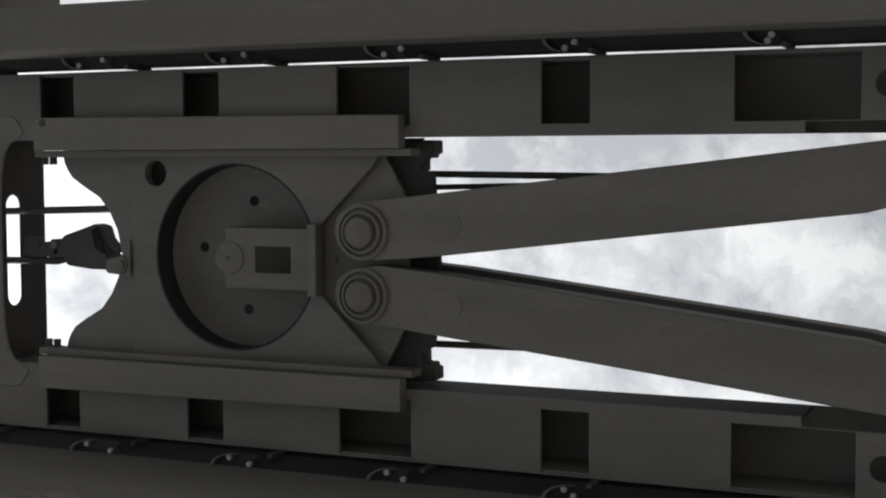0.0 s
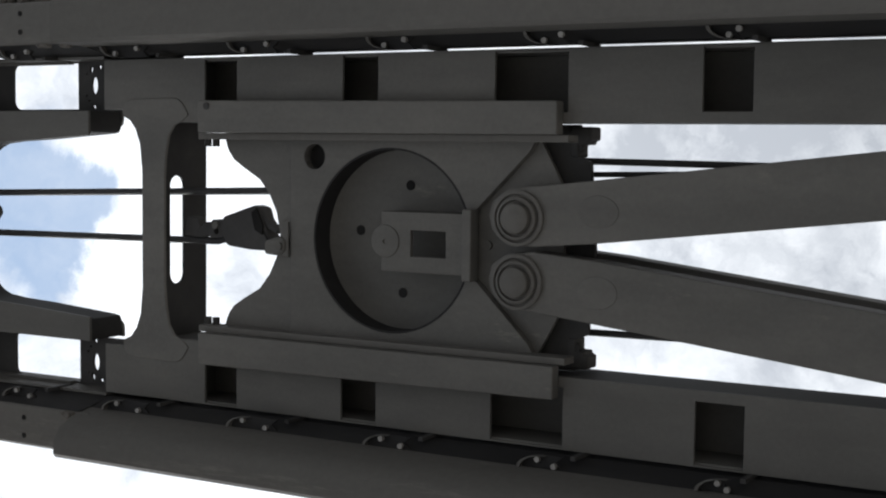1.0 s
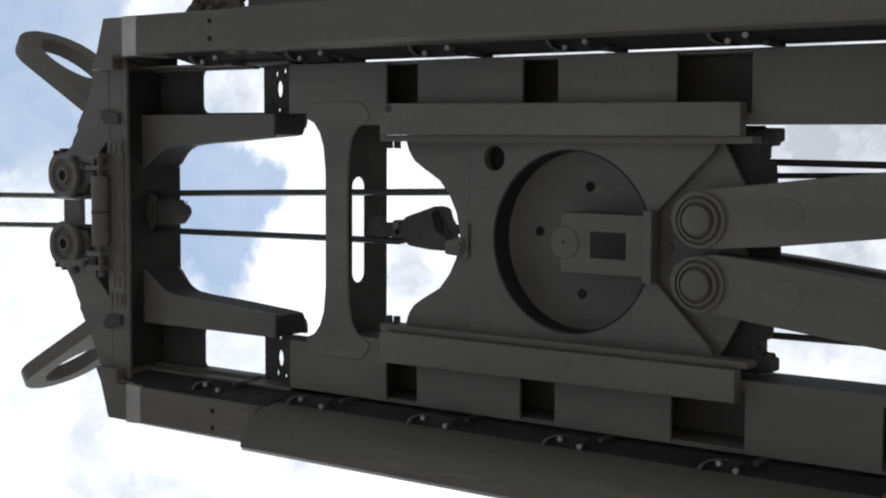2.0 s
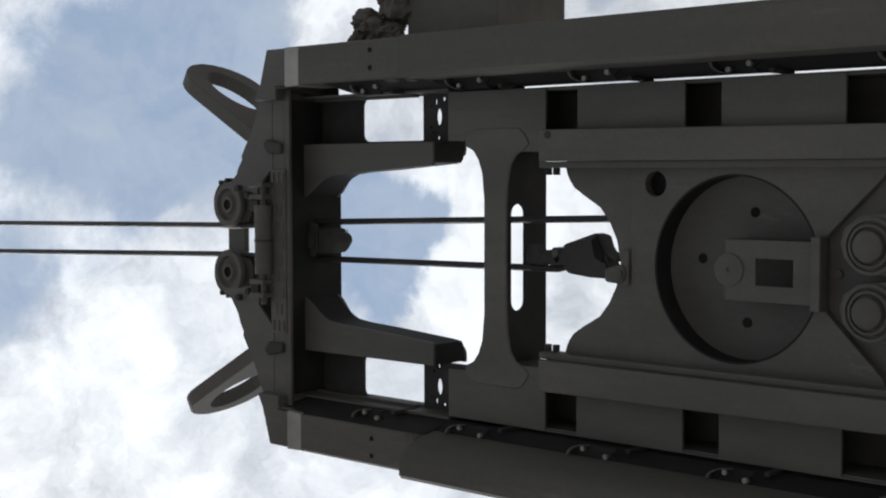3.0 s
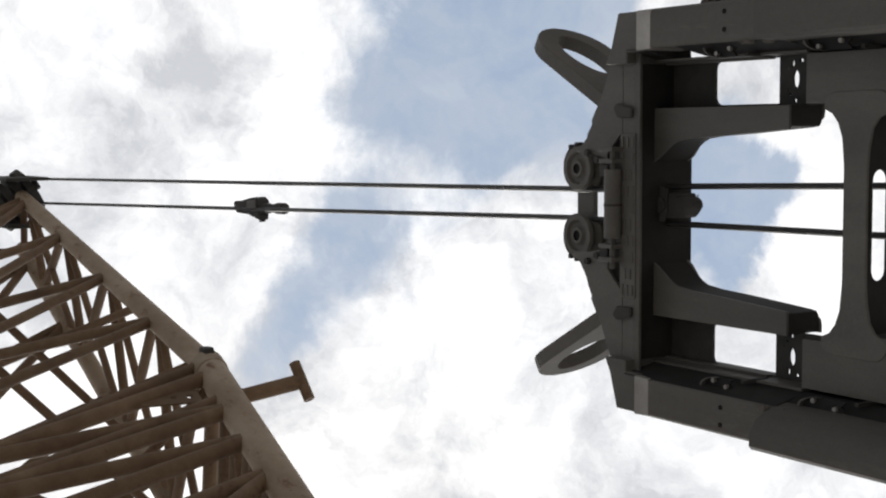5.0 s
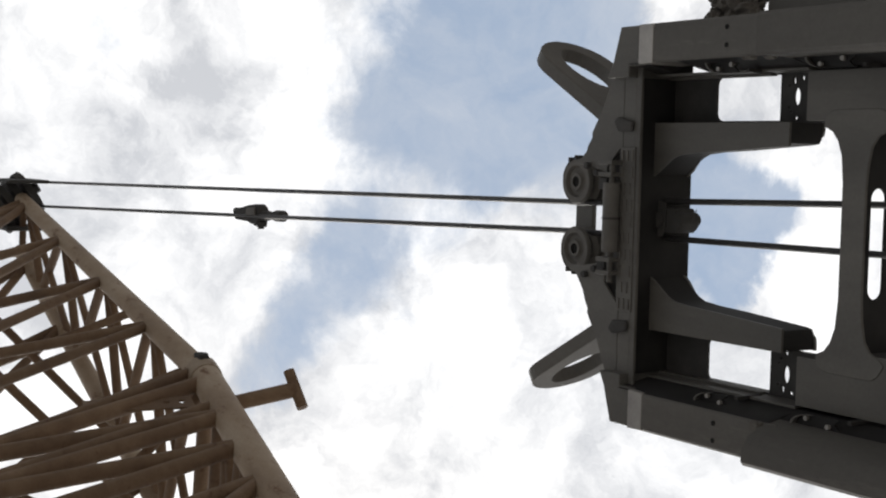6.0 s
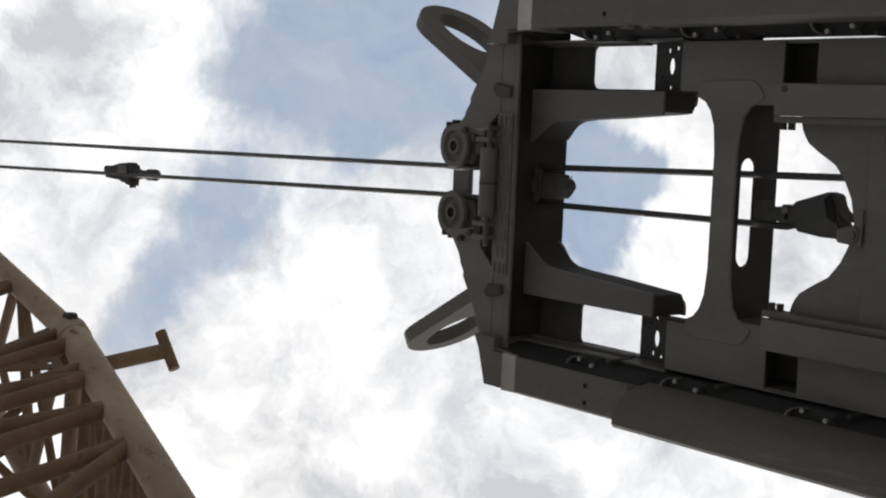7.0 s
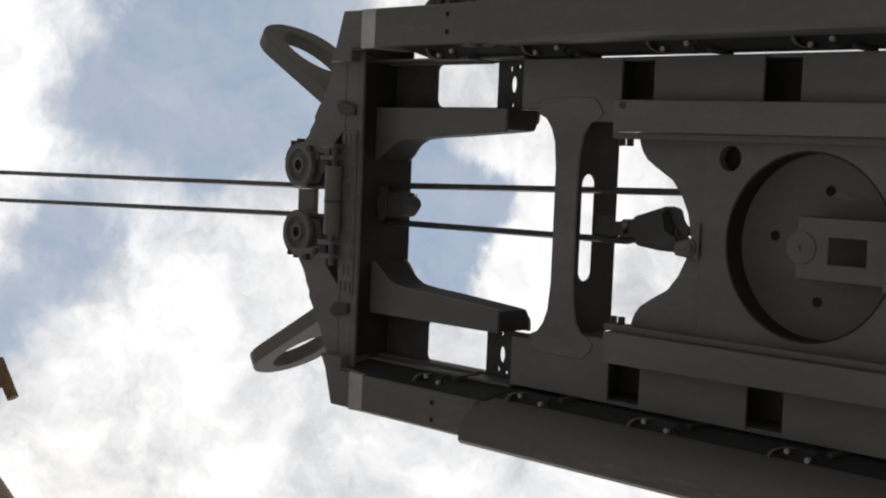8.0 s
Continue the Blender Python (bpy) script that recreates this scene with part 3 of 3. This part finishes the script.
# pin joints and the push rods, one pair in front and one behind
ROD = [(0.03, 4.64), (0.012, 4.50), (0.038, 4.20), (0.262, 2.30), (0.30, 2.16), (0.36, 1.9), (0.62, 0.0), (0.92, 0.0), (0.80, 1.0), (0.556, 2.23), (0.384, 3.71), (0.305, 4.40), (0.28, 4.63), (0.22, 4.71), (0.15, 4.73), (0.08, 4.71)]
for s in (1, -1):
    k = lambda p: p if s > 0 else flip(p)
    rod = part("push_rod", prism(k(ROD), -0.03, 0.10), PAINT, grab, "broad flat steel push rod", bevel=0.006)
    part("rear_push_rod", prism(k(ROD), 0.31, 0.43), PAINT, grab, bevel=0.006)
    part("pin_boss", lathe(s * 0.150 - 0.006, 4.575, [(0.132, -0.03), (0.132, -0.045), (0.122, -0.05), (0.116, -0.05), (0.112, -0.036), (0.104, -0.036), (0.10, -0.06), (0.088, -0.065), (0.083, -0.048), (0.074, -0.048), (0.070, -0.08), (0.060, -0.086), (0.0005, -0.086)], 40), RAIL, rod, "stepped round pin boss", smooth=True)
    part("rod_pad", prism([(s * 0.185 + 0.075 * math.cos(t * math.pi / 16), 4.17 + 0.10 * math.sin(t * math.pi / 16)) for t in range(32)], -0.033, -0.029), PAINT, rod, bevel=0.002)

for s in (1, -1):
    part("grease_pipe", tube((s * 0.415, 0.30, 4.55), (s * 0.40, 0.30, 3.20), 0.017, 10), STEEL, slide, smooth=True)
    part("grease_pipe", tube((s * 0.345, 0.30, 4.55), (s * 0.37, 0.30, 3.40), 0.014, 10), STEEL, slide, smooth=True)

# rope anchor and hooks inside the frame
anchor = part("rope_socket", prism([(-0.072, 6.40), (-0.02, 6.43), (0.085, 6.425), (0.105, 6.36), (0.150, 6.22), (0.140, 6.17), (0.06, 6.145), (-0.01, 6.12), (-0.05, 6.06), (-0.09, 6.08), (-0.088, 6.25)], 0.09, 0.20), STEEL, grab, "rope socket pinned to the crosshead", bevel=0.016)
part("socket_slot", prism([(0.14, 6.185), (0.115, 6.225), (0.02, 6.20), (-0.005, 6.15), (0.05, 6.145)], 0.078, 0.0895), HOLE, anchor, "dark rope slot", bevel=0.004)
part("socket_arm", prism([(0.135, 6.17), (0.125, 6.19), (0.03, 6.13), (0.0, 6.07), (0.03, 6.06), (0.06, 6.11)], 0.10, 0.16), STEEL, anchor, bevel=0.008)
part("socket_lug", prism([(-0.10, 6.10), (-0.03, 6.10), (-0.01, 6.03), (-0.005, 5.985), (-0.04, 5.965), (-0.09, 5.975), (-0.105, 6.03)], 0.03, 0.088), PAINT, anchor, bevel=0.014)
part("lug_pin", tube((-0.055, 0.015, 6.0), (-0.055, 0.10, 6.0), 0.022, 14), RAIL, anchor, smooth=True)
part("lug_plate", box(-0.11, 0.075, 0.045, 0.059, 5.955, 5.995), PAINT, anchor, bevel=0.004)
part("socket_clevis", prism([(-0.03, 6.43), (0.06, 6.43), (0.065, 6.50), (0.03, 6.52), (-0.035, 6.52)], 0.10, 0.19, [circle(0.0, 6.475, 0.017, 12)]), STEEL, anchor, bevel=0.008)
part("clevis_pin", tube((0.035, 0.085, 6.475), (0.035, 0.205, 6.475), 0.02, 12), RAIL, anchor, smooth=True)
part("clevis_link", prism([(-0.025, 6.52), (0.045, 6.52), (0.05, 6.57), (0.02, 6.60), (0.075, 6.62), (0.075, 6.70), (-0.03, 6.72), (-0.04, 6.60)], 0.12, 0.18), STEEL, anchor, bevel=0.01)
motor = part("guide_block", prism([(-0.035, 8.47), (-0.035, 8.30), (-0.015, 8.275), (0.035, 8.235), (0.075, 8.245), (0.095, 8.27), (0.095, 8.30), (0.12, 8.305), (0.12, 8.47)], 0.06, 0.23), STEEL, grab, "rope guide block under the head", bevel=0.014)
part("guide_pin", tube((0.045, 0.03, 8.43), (0.045, 0.059, 8.43), 0.05, 18), STEEL, motor, smooth=True)
part("guide_plate", prism([(-0.06, 8.40), (0.0, 8.37), (0.15, 8.37), (0.17, 8.46), (-0.06, 8.47)], 0.045, 0.0585), STEEL, motor, bevel=0.005)
part("loose_wire", tube((0.04, 0.15, 8.24), (0.115, 0.15, 8.20), 0.004, 6), STEEL, motor)
# side box on one edge
sb = part("side_box", box(1.239, 1.60, 0.15, 0.77, 6.947, 7.66), PAINT, grab, "welded steel side box with a lid plate", bevel=0.006)
side_turn = lambda y, x, z: (x, y, z)
part("lid_plate", prism([(0.10, 7.76), (0.10, 7.0), (0.80, 6.76), (0.80, 7.76)], 1.602, 1.622, turn=side_turn), PAINT, sb, bevel=0.004)
part("lid_weld", tube((1.60, 0.145, 6.96), (1.60, 0.145, 7.64), 0.008, 6), RAIL, sb, smooth=True)


# ---- clay lumps caught on the grab ----
def clod(at, size, seed, squash=(1, 1, 1)):
    bm = bmesh.new()
    bmesh.ops.create_icosphere(bm, subdivisions=4, radius=1)
    for v in bm.verts:
        d = v.co.normalized()
        r = 1 + 0.45 * noise.noise(d * 1.3 + Vector((seed, 0, 0))) + 0.28 * noise.noise(d * 3.1 + Vector((0, seed, 0))) + 0.14 * noise.noise(d * 7 + Vector((0, 0, seed)))
        v.co = Vector((d.x * r * squash[0], d.y * r * squash[1], d.z * r * squash[2])) * size
    ob = part("clay_lump", bm, MUD, smooth=True)
    ob.location = at
    return tagged(ob, "lump of dried grey clay stuck to the grab", "clay lump", "clay lumps on the grab")


clod((1.50, 0.20, 7.76), 0.13, 3.1, (0.85, 1, 1.0))
clod((1.55, 0.22, 7.90), 0.075, 12.3, (0.9, 1, 0.9))
clod((1.40, 0.16, 8.02), 0.088, 7.7, (0.85, 1, 1.1))
clod((1.34, 0.18, 7.92), 0.10, 21.9, (0.9, 1, 1.1))
clod((1.32, 0.16, 8.09), 0.055, 33.9)
clod((1.33, 0.14, 7.78), 0.07, 27.3, (0.9, 1, 1.2))
clod((1.008, -0.22, 7.42), 0.028, 5.5, (0.6, 0.8, 2.0))
clod((1.008, -0.21, 7.27), 0.026, 17.5, (0.6, 0.8, 1.8))
clod((1.006, -0.20, 7.13), 0.022, 19.5, (0.6, 0.8, 1.8))
clod((-1.035, -0.26, 7.23), 0.035, 9.5, (0.8, 0.7, 1.3))
clod((-1.16, -0.30, 7.18), 0.022, 11.5, (2.2, 0.7, 0.6))
clod((1.07, -0.385, 7.15), 0.02, 15.5, (2.0, 0.7, 0.8))
for i, z in enumerate((6.98, 6.71, 6.38, 6.12, 5.75)):
    clod((-1.234, -0.30 + 0.03 * (i % 3), z), 0.022 + 0.006 * (i % 2), 40.0 + 3.7 * i, (0.7, 1, 3.5))


# ---- ropes ----
def rope(points, label):
    cu = bpy.data.curves.new("hoist_rope", "CURVE")
    cu.dimensions, cu.bevel_depth, cu.bevel_resolution = "3D", 0.0195, 3
    sp = cu.splines.new("POLY")
    sp.points.add(len(points) - 1)
    for p, q in zip(sp.points, points):
        p.co = (*q, 1)
    cu.materials.append(ROPE)
    return tagged(new("hoist_rope", cu), label, "wire rope", "hoist ropes")


TIP_Z, SWIVEL_Z = 22.3, 14.45
rope([(-0.125, 0.12, TIP_Z), (0.121, 0.03, 9.34), (0.118, 0.03, 9.2), (0.165, 0.14, 8.28), (0.23, 0.16, 6.1), (0.23, 0.18, 5.9)], "dark steel wire rope running down into the grab")
rope([(-0.48, 0.12, TIP_Z), (-0.077, 0.03, 9.34), (-0.077, 0.03, 9.2), (-0.075, 0.14, 8.28), (-0.055, 0.15, 6.5), (-0.03, 0.15, 6.4)], "dark steel wire rope with a swivel, ending in the rope socket")

# swivel on the second rope
ROPE_B_TOP, ROPE_B_LOW = Vector((-0.48, 0.12, TIP_Z)), Vector((-0.078, 0.12, 9.45))
up = (ROPE_B_TOP - ROPE_B_LOW).normalized()
SW = ROPE_B_LOW.lerp(ROPE_B_TOP, (SWIVEL_Z - 9.45) / (TIP_Z - 9.45)) + Vector((0.006, 0, 0))
swivel = thing("rope_swivel", "dark steel wedge socket and swivel on the wire rope", "rope swivel")
part("swivel_barrel", tube(SW - up * 0.52, SW - up * 0.12, 0.042, 16), STEEL, swivel, smooth=True)
part("swivel_collar", tube(SW - up * 0.54, SW - up * 0.40, 0.056, 16), STEEL, swivel, smooth=True)
part("swivel_collar", tube(SW - up * 0.22, SW - up * 0.1, 0.05, 16), STEEL, swivel, smooth=True)
socket = [(-0.085, -0.06), (-0.02, -0.12), (0.085, -0.085), (0.112, -0.02), (0.095, 0.16), (0.06, 0.36), (0.045, 0.40), (0.06, 0.47), (0.035, 0.52), (-0.06, 0.46), (-0.065, 0.40), (-0.07, 0.16), (-0.09, 0.08)]
part("wedge_socket", prism([(SW.x + x, SW.z + z) for x, z in socket], 0.06, 0.18), STEEL, swivel, bevel=0.016)
part("socket_cheek", prism([(SW.x + x, SW.z + z) for x, z in ((0.0, -0.07), (0.085, -0.05), (0.075, 0.13), (0.0, 0.15))], 0.035, 0.0595), RAIL, swivel, "lighter worn cheek plate", bevel=0.01)
part("swivel_pin", tube((SW.x - 0.135, 0.12, SW.z - 0.05), (SW.x + 0.10, 0.12, SW.z - 0.02), 0.032, 12), STEEL, swivel, smooth=True)
part("swivel_strap", prism([(SW.x + x, SW.z + z) for x, z in ((-0.115, -0.09), (-0.06, -0.10), (-0.05, 0.02), (-0.10, 0.04))], 0.07, 0.17), STEEL, swivel, bevel=0.012)

# ---- lattice boom of the crane ----
TIP = Vector((-0.358, -0.207, 21.50))
JOINT = Vector((-1.80, -0.45, 14.46))
LOW = Vector((-2.375, -0.90, 11.94))
foot = JOINT + (LOW - JOINT) * ((JOINT.z - 0.06) / (JOINT.z - LOW.z))
boom = thing("lattice_boom", "rusty tan lattice crane boom of welded steel tubes", "crane boom")
axis = (JOINT - foot).normalized()
side = Vector((-1, 0, 0))
side = (side - axis * side.dot(axis)).normalized()
deep = axis.cross(side)
if deep.y > 0:
    deep = -deep


def corner(z, i, j):
    """A point of chord (i, j) at height z; i goes across the boom, j from its front to its back."""
    if z >= JOINT.z:
        f = (z - JOINT.z) / (TIP.z - JOINT.z)
        p = JOINT.lerp(TIP, f)
        w, d = 2.1 * (1 - f) + 0.75 * f, 2.6 * (1 - f) + 0.8 * f
    else:
        f = (JOINT.z - z) / (JOINT.z - foot.z)
        p = JOINT.lerp(foot, f)
        w, d = 2.1, 2.6
    return p + side * w * i + deep * d * j


for i in (0, 1):
    for j in (0, 1):
        part("chord", tube(corner(JOINT.z, i, j), corner(TIP.z, i, j), 0.125, 20, r2=0.10), RUST, boom, smooth=True)
        part("chord", tube(corner(foot.z, i, j), corner(JOINT.z - 0.02, i, j), 0.153, 20), RUST, boom, smooth=True)
        c = corner(JOINT.z, i, j)
        collar = part("joint_collar", tube(c - axis * 0.12, c + axis * 0.10, 0.164, 20), RUST, boom, smooth=True)
        part("joint_pin", tube(c + side * -0.2 + axis * 0.06, c + side * 0.18 + axis * 0.06, 0.045, 10), STEEL, collar, smooth=True)
        part("joint_lug", box(c.x - 0.05, c.x + 0.21, c.y - 0.05, c.y + 0.05, c.z - 0.02, c.z + 0.15), STEEL, collar, bevel=0.02)

FACES = ((0, 0, 1, 0), (0, 0, 0, 1), (1, 0, 1, 1), (0, 1, 1, 1))


def lace(zs, r, drop):
    """Two tubes from every node of the front chord to nodes of the next chord; the other faces zigzag."""
    for z0, z1 in zip(zs, zs[1:]):
        step = z0 - z1
        for k in (1, 2):
            part("lacing_tube", tube(corner(z0, 0, 0), corner(max(z0 - drop * step * k, 0.3), 0, 1), r, 10), RUSTDARK, boom, smooth=True)
            part("lacing_tube", tube(corner(z0 - 0.1, 1, 0), corner(max(z0 - drop * step * k, 0.3), 1, 1), r, 10), RUSTDARK, boom, smooth=True)
        for a, b, c, d in (FACES[0], FACES[3]):
            part("lacing_tube", tube(corner(z0 - 0.1, a, b), corner(z1 + 0.5 * step, c, d), r, 10), RUSTDARK, boom, smooth=True)
            part("lacing_tube", tube(corner(z1 + 0.5 * step, c, d), corner(z1 + 0.05, a, b), r, 10), RUSTDARK, boom, smooth=True)
            part("lacing_tube", tube(corner(z0 - 0.1, a, b), corner(z1 - 0.35 * step, c, d), r * 0.8, 10), RUSTDARK, boom, smooth=True)


lace([21.2, 19.45, 17.65, 16.0, 14.6], 0.058, 0.74)
part("lacing_tube", tube(corner(14.6, 0, 0), corner(12.8, 0, 1), 0.062, 10), RUSTDARK, boom, smooth=True)
lace([13.5, 12.85, 12.2, 10.9, 9.6, 8.3, 7.0, 5.7, 4.4, 3.1, 1.8, 0.5], 0.075, 1.0)
for z, r in ((14.30, 0.078), (13.75, 0.07), (21.4, 0.05)):
    for a, b, c, d in FACES:
        part("batten_tube", tube(corner(z, a, b), corner(z - (1.5 if a == 0 and c == 0 else 0.0), c, d), r, 10), RUSTDARK, boom, smooth=True)
# bracing across the inside of the boom
for z0, z1 in ((14.2, 13.0), (14.7, 16.4), (16.5, 18.1)):
    part("brace_tube", tube(corner(z0, 0, 0), corner(z1, 1, 1), 0.05, 10), RUSTDARK, boom, smooth=True)
    part("brace_tube", tube(corner(z0, 1, 0), corner(z1, 0, 1), 0.05, 10), RUSTDARK, boom, smooth=True)
# plate with sky showing through its holes, between the battens
gusset = prism(rounded(0.25, 1.25, 13.70, 13.95, 0.03), -0.01, 0.01, [circle(x, 13.83, 0.035, 12) for x in (0.35, 0.5, 0.75, 1.05)], turn=lambda x, y, z: tuple(corner(z, 0, 0) + deep * x + side * y))
part("gusset_plate", gusset, RUSTDARK, boom)
# peg with a cross head, beside the joint
p0 = Vector((-1.98, -0.40, 13.82))
p1 = Vector((-1.845, 0.10, 13.56))
peg = part("rope_peg", tube(p0, p1, 0.075, 16), RUSTDARK, boom, "tubular rope peg with a cross head", smooth=True)
part("peg_head", tube(p1 + Vector((0.165, -0.02, 0.105)), p1 + Vector((-0.16, 0.02, -0.12)), 0.054, 16), RUSTDARK, peg, smooth=True)
# head sheaves at the tip
hc = Vector((-0.42, -0.20, 21.85))
pin_way = Vector((0.55, 0.83, 0.0)).normalized()
for x in (-0.24, -0.08, 0.08, 0.24):
    q = hc + pin_way * x + Vector((0, 0, 0.1))
    part("head_sheave", tube(q - pin_way * 0.05, q + pin_way * 0.05, 0.34, 28), STEEL, boom)
part("head_shaft", tube(hc - pin_way * 0.42 + Vector((0, 0, 0.1)), hc + pin_way * 0.42 + Vector((0, 0, 0.1)), 0.08, 14), STEEL, boom, smooth=True)
for x in (-0.34, 0.32):
    part("head_plate", box(hc.x + x - 0.025, hc.x + x + 0.025, hc.y - 0.3, hc.y + 0.3, 21.2, 22.2), STEEL, boom, bevel=0.02)
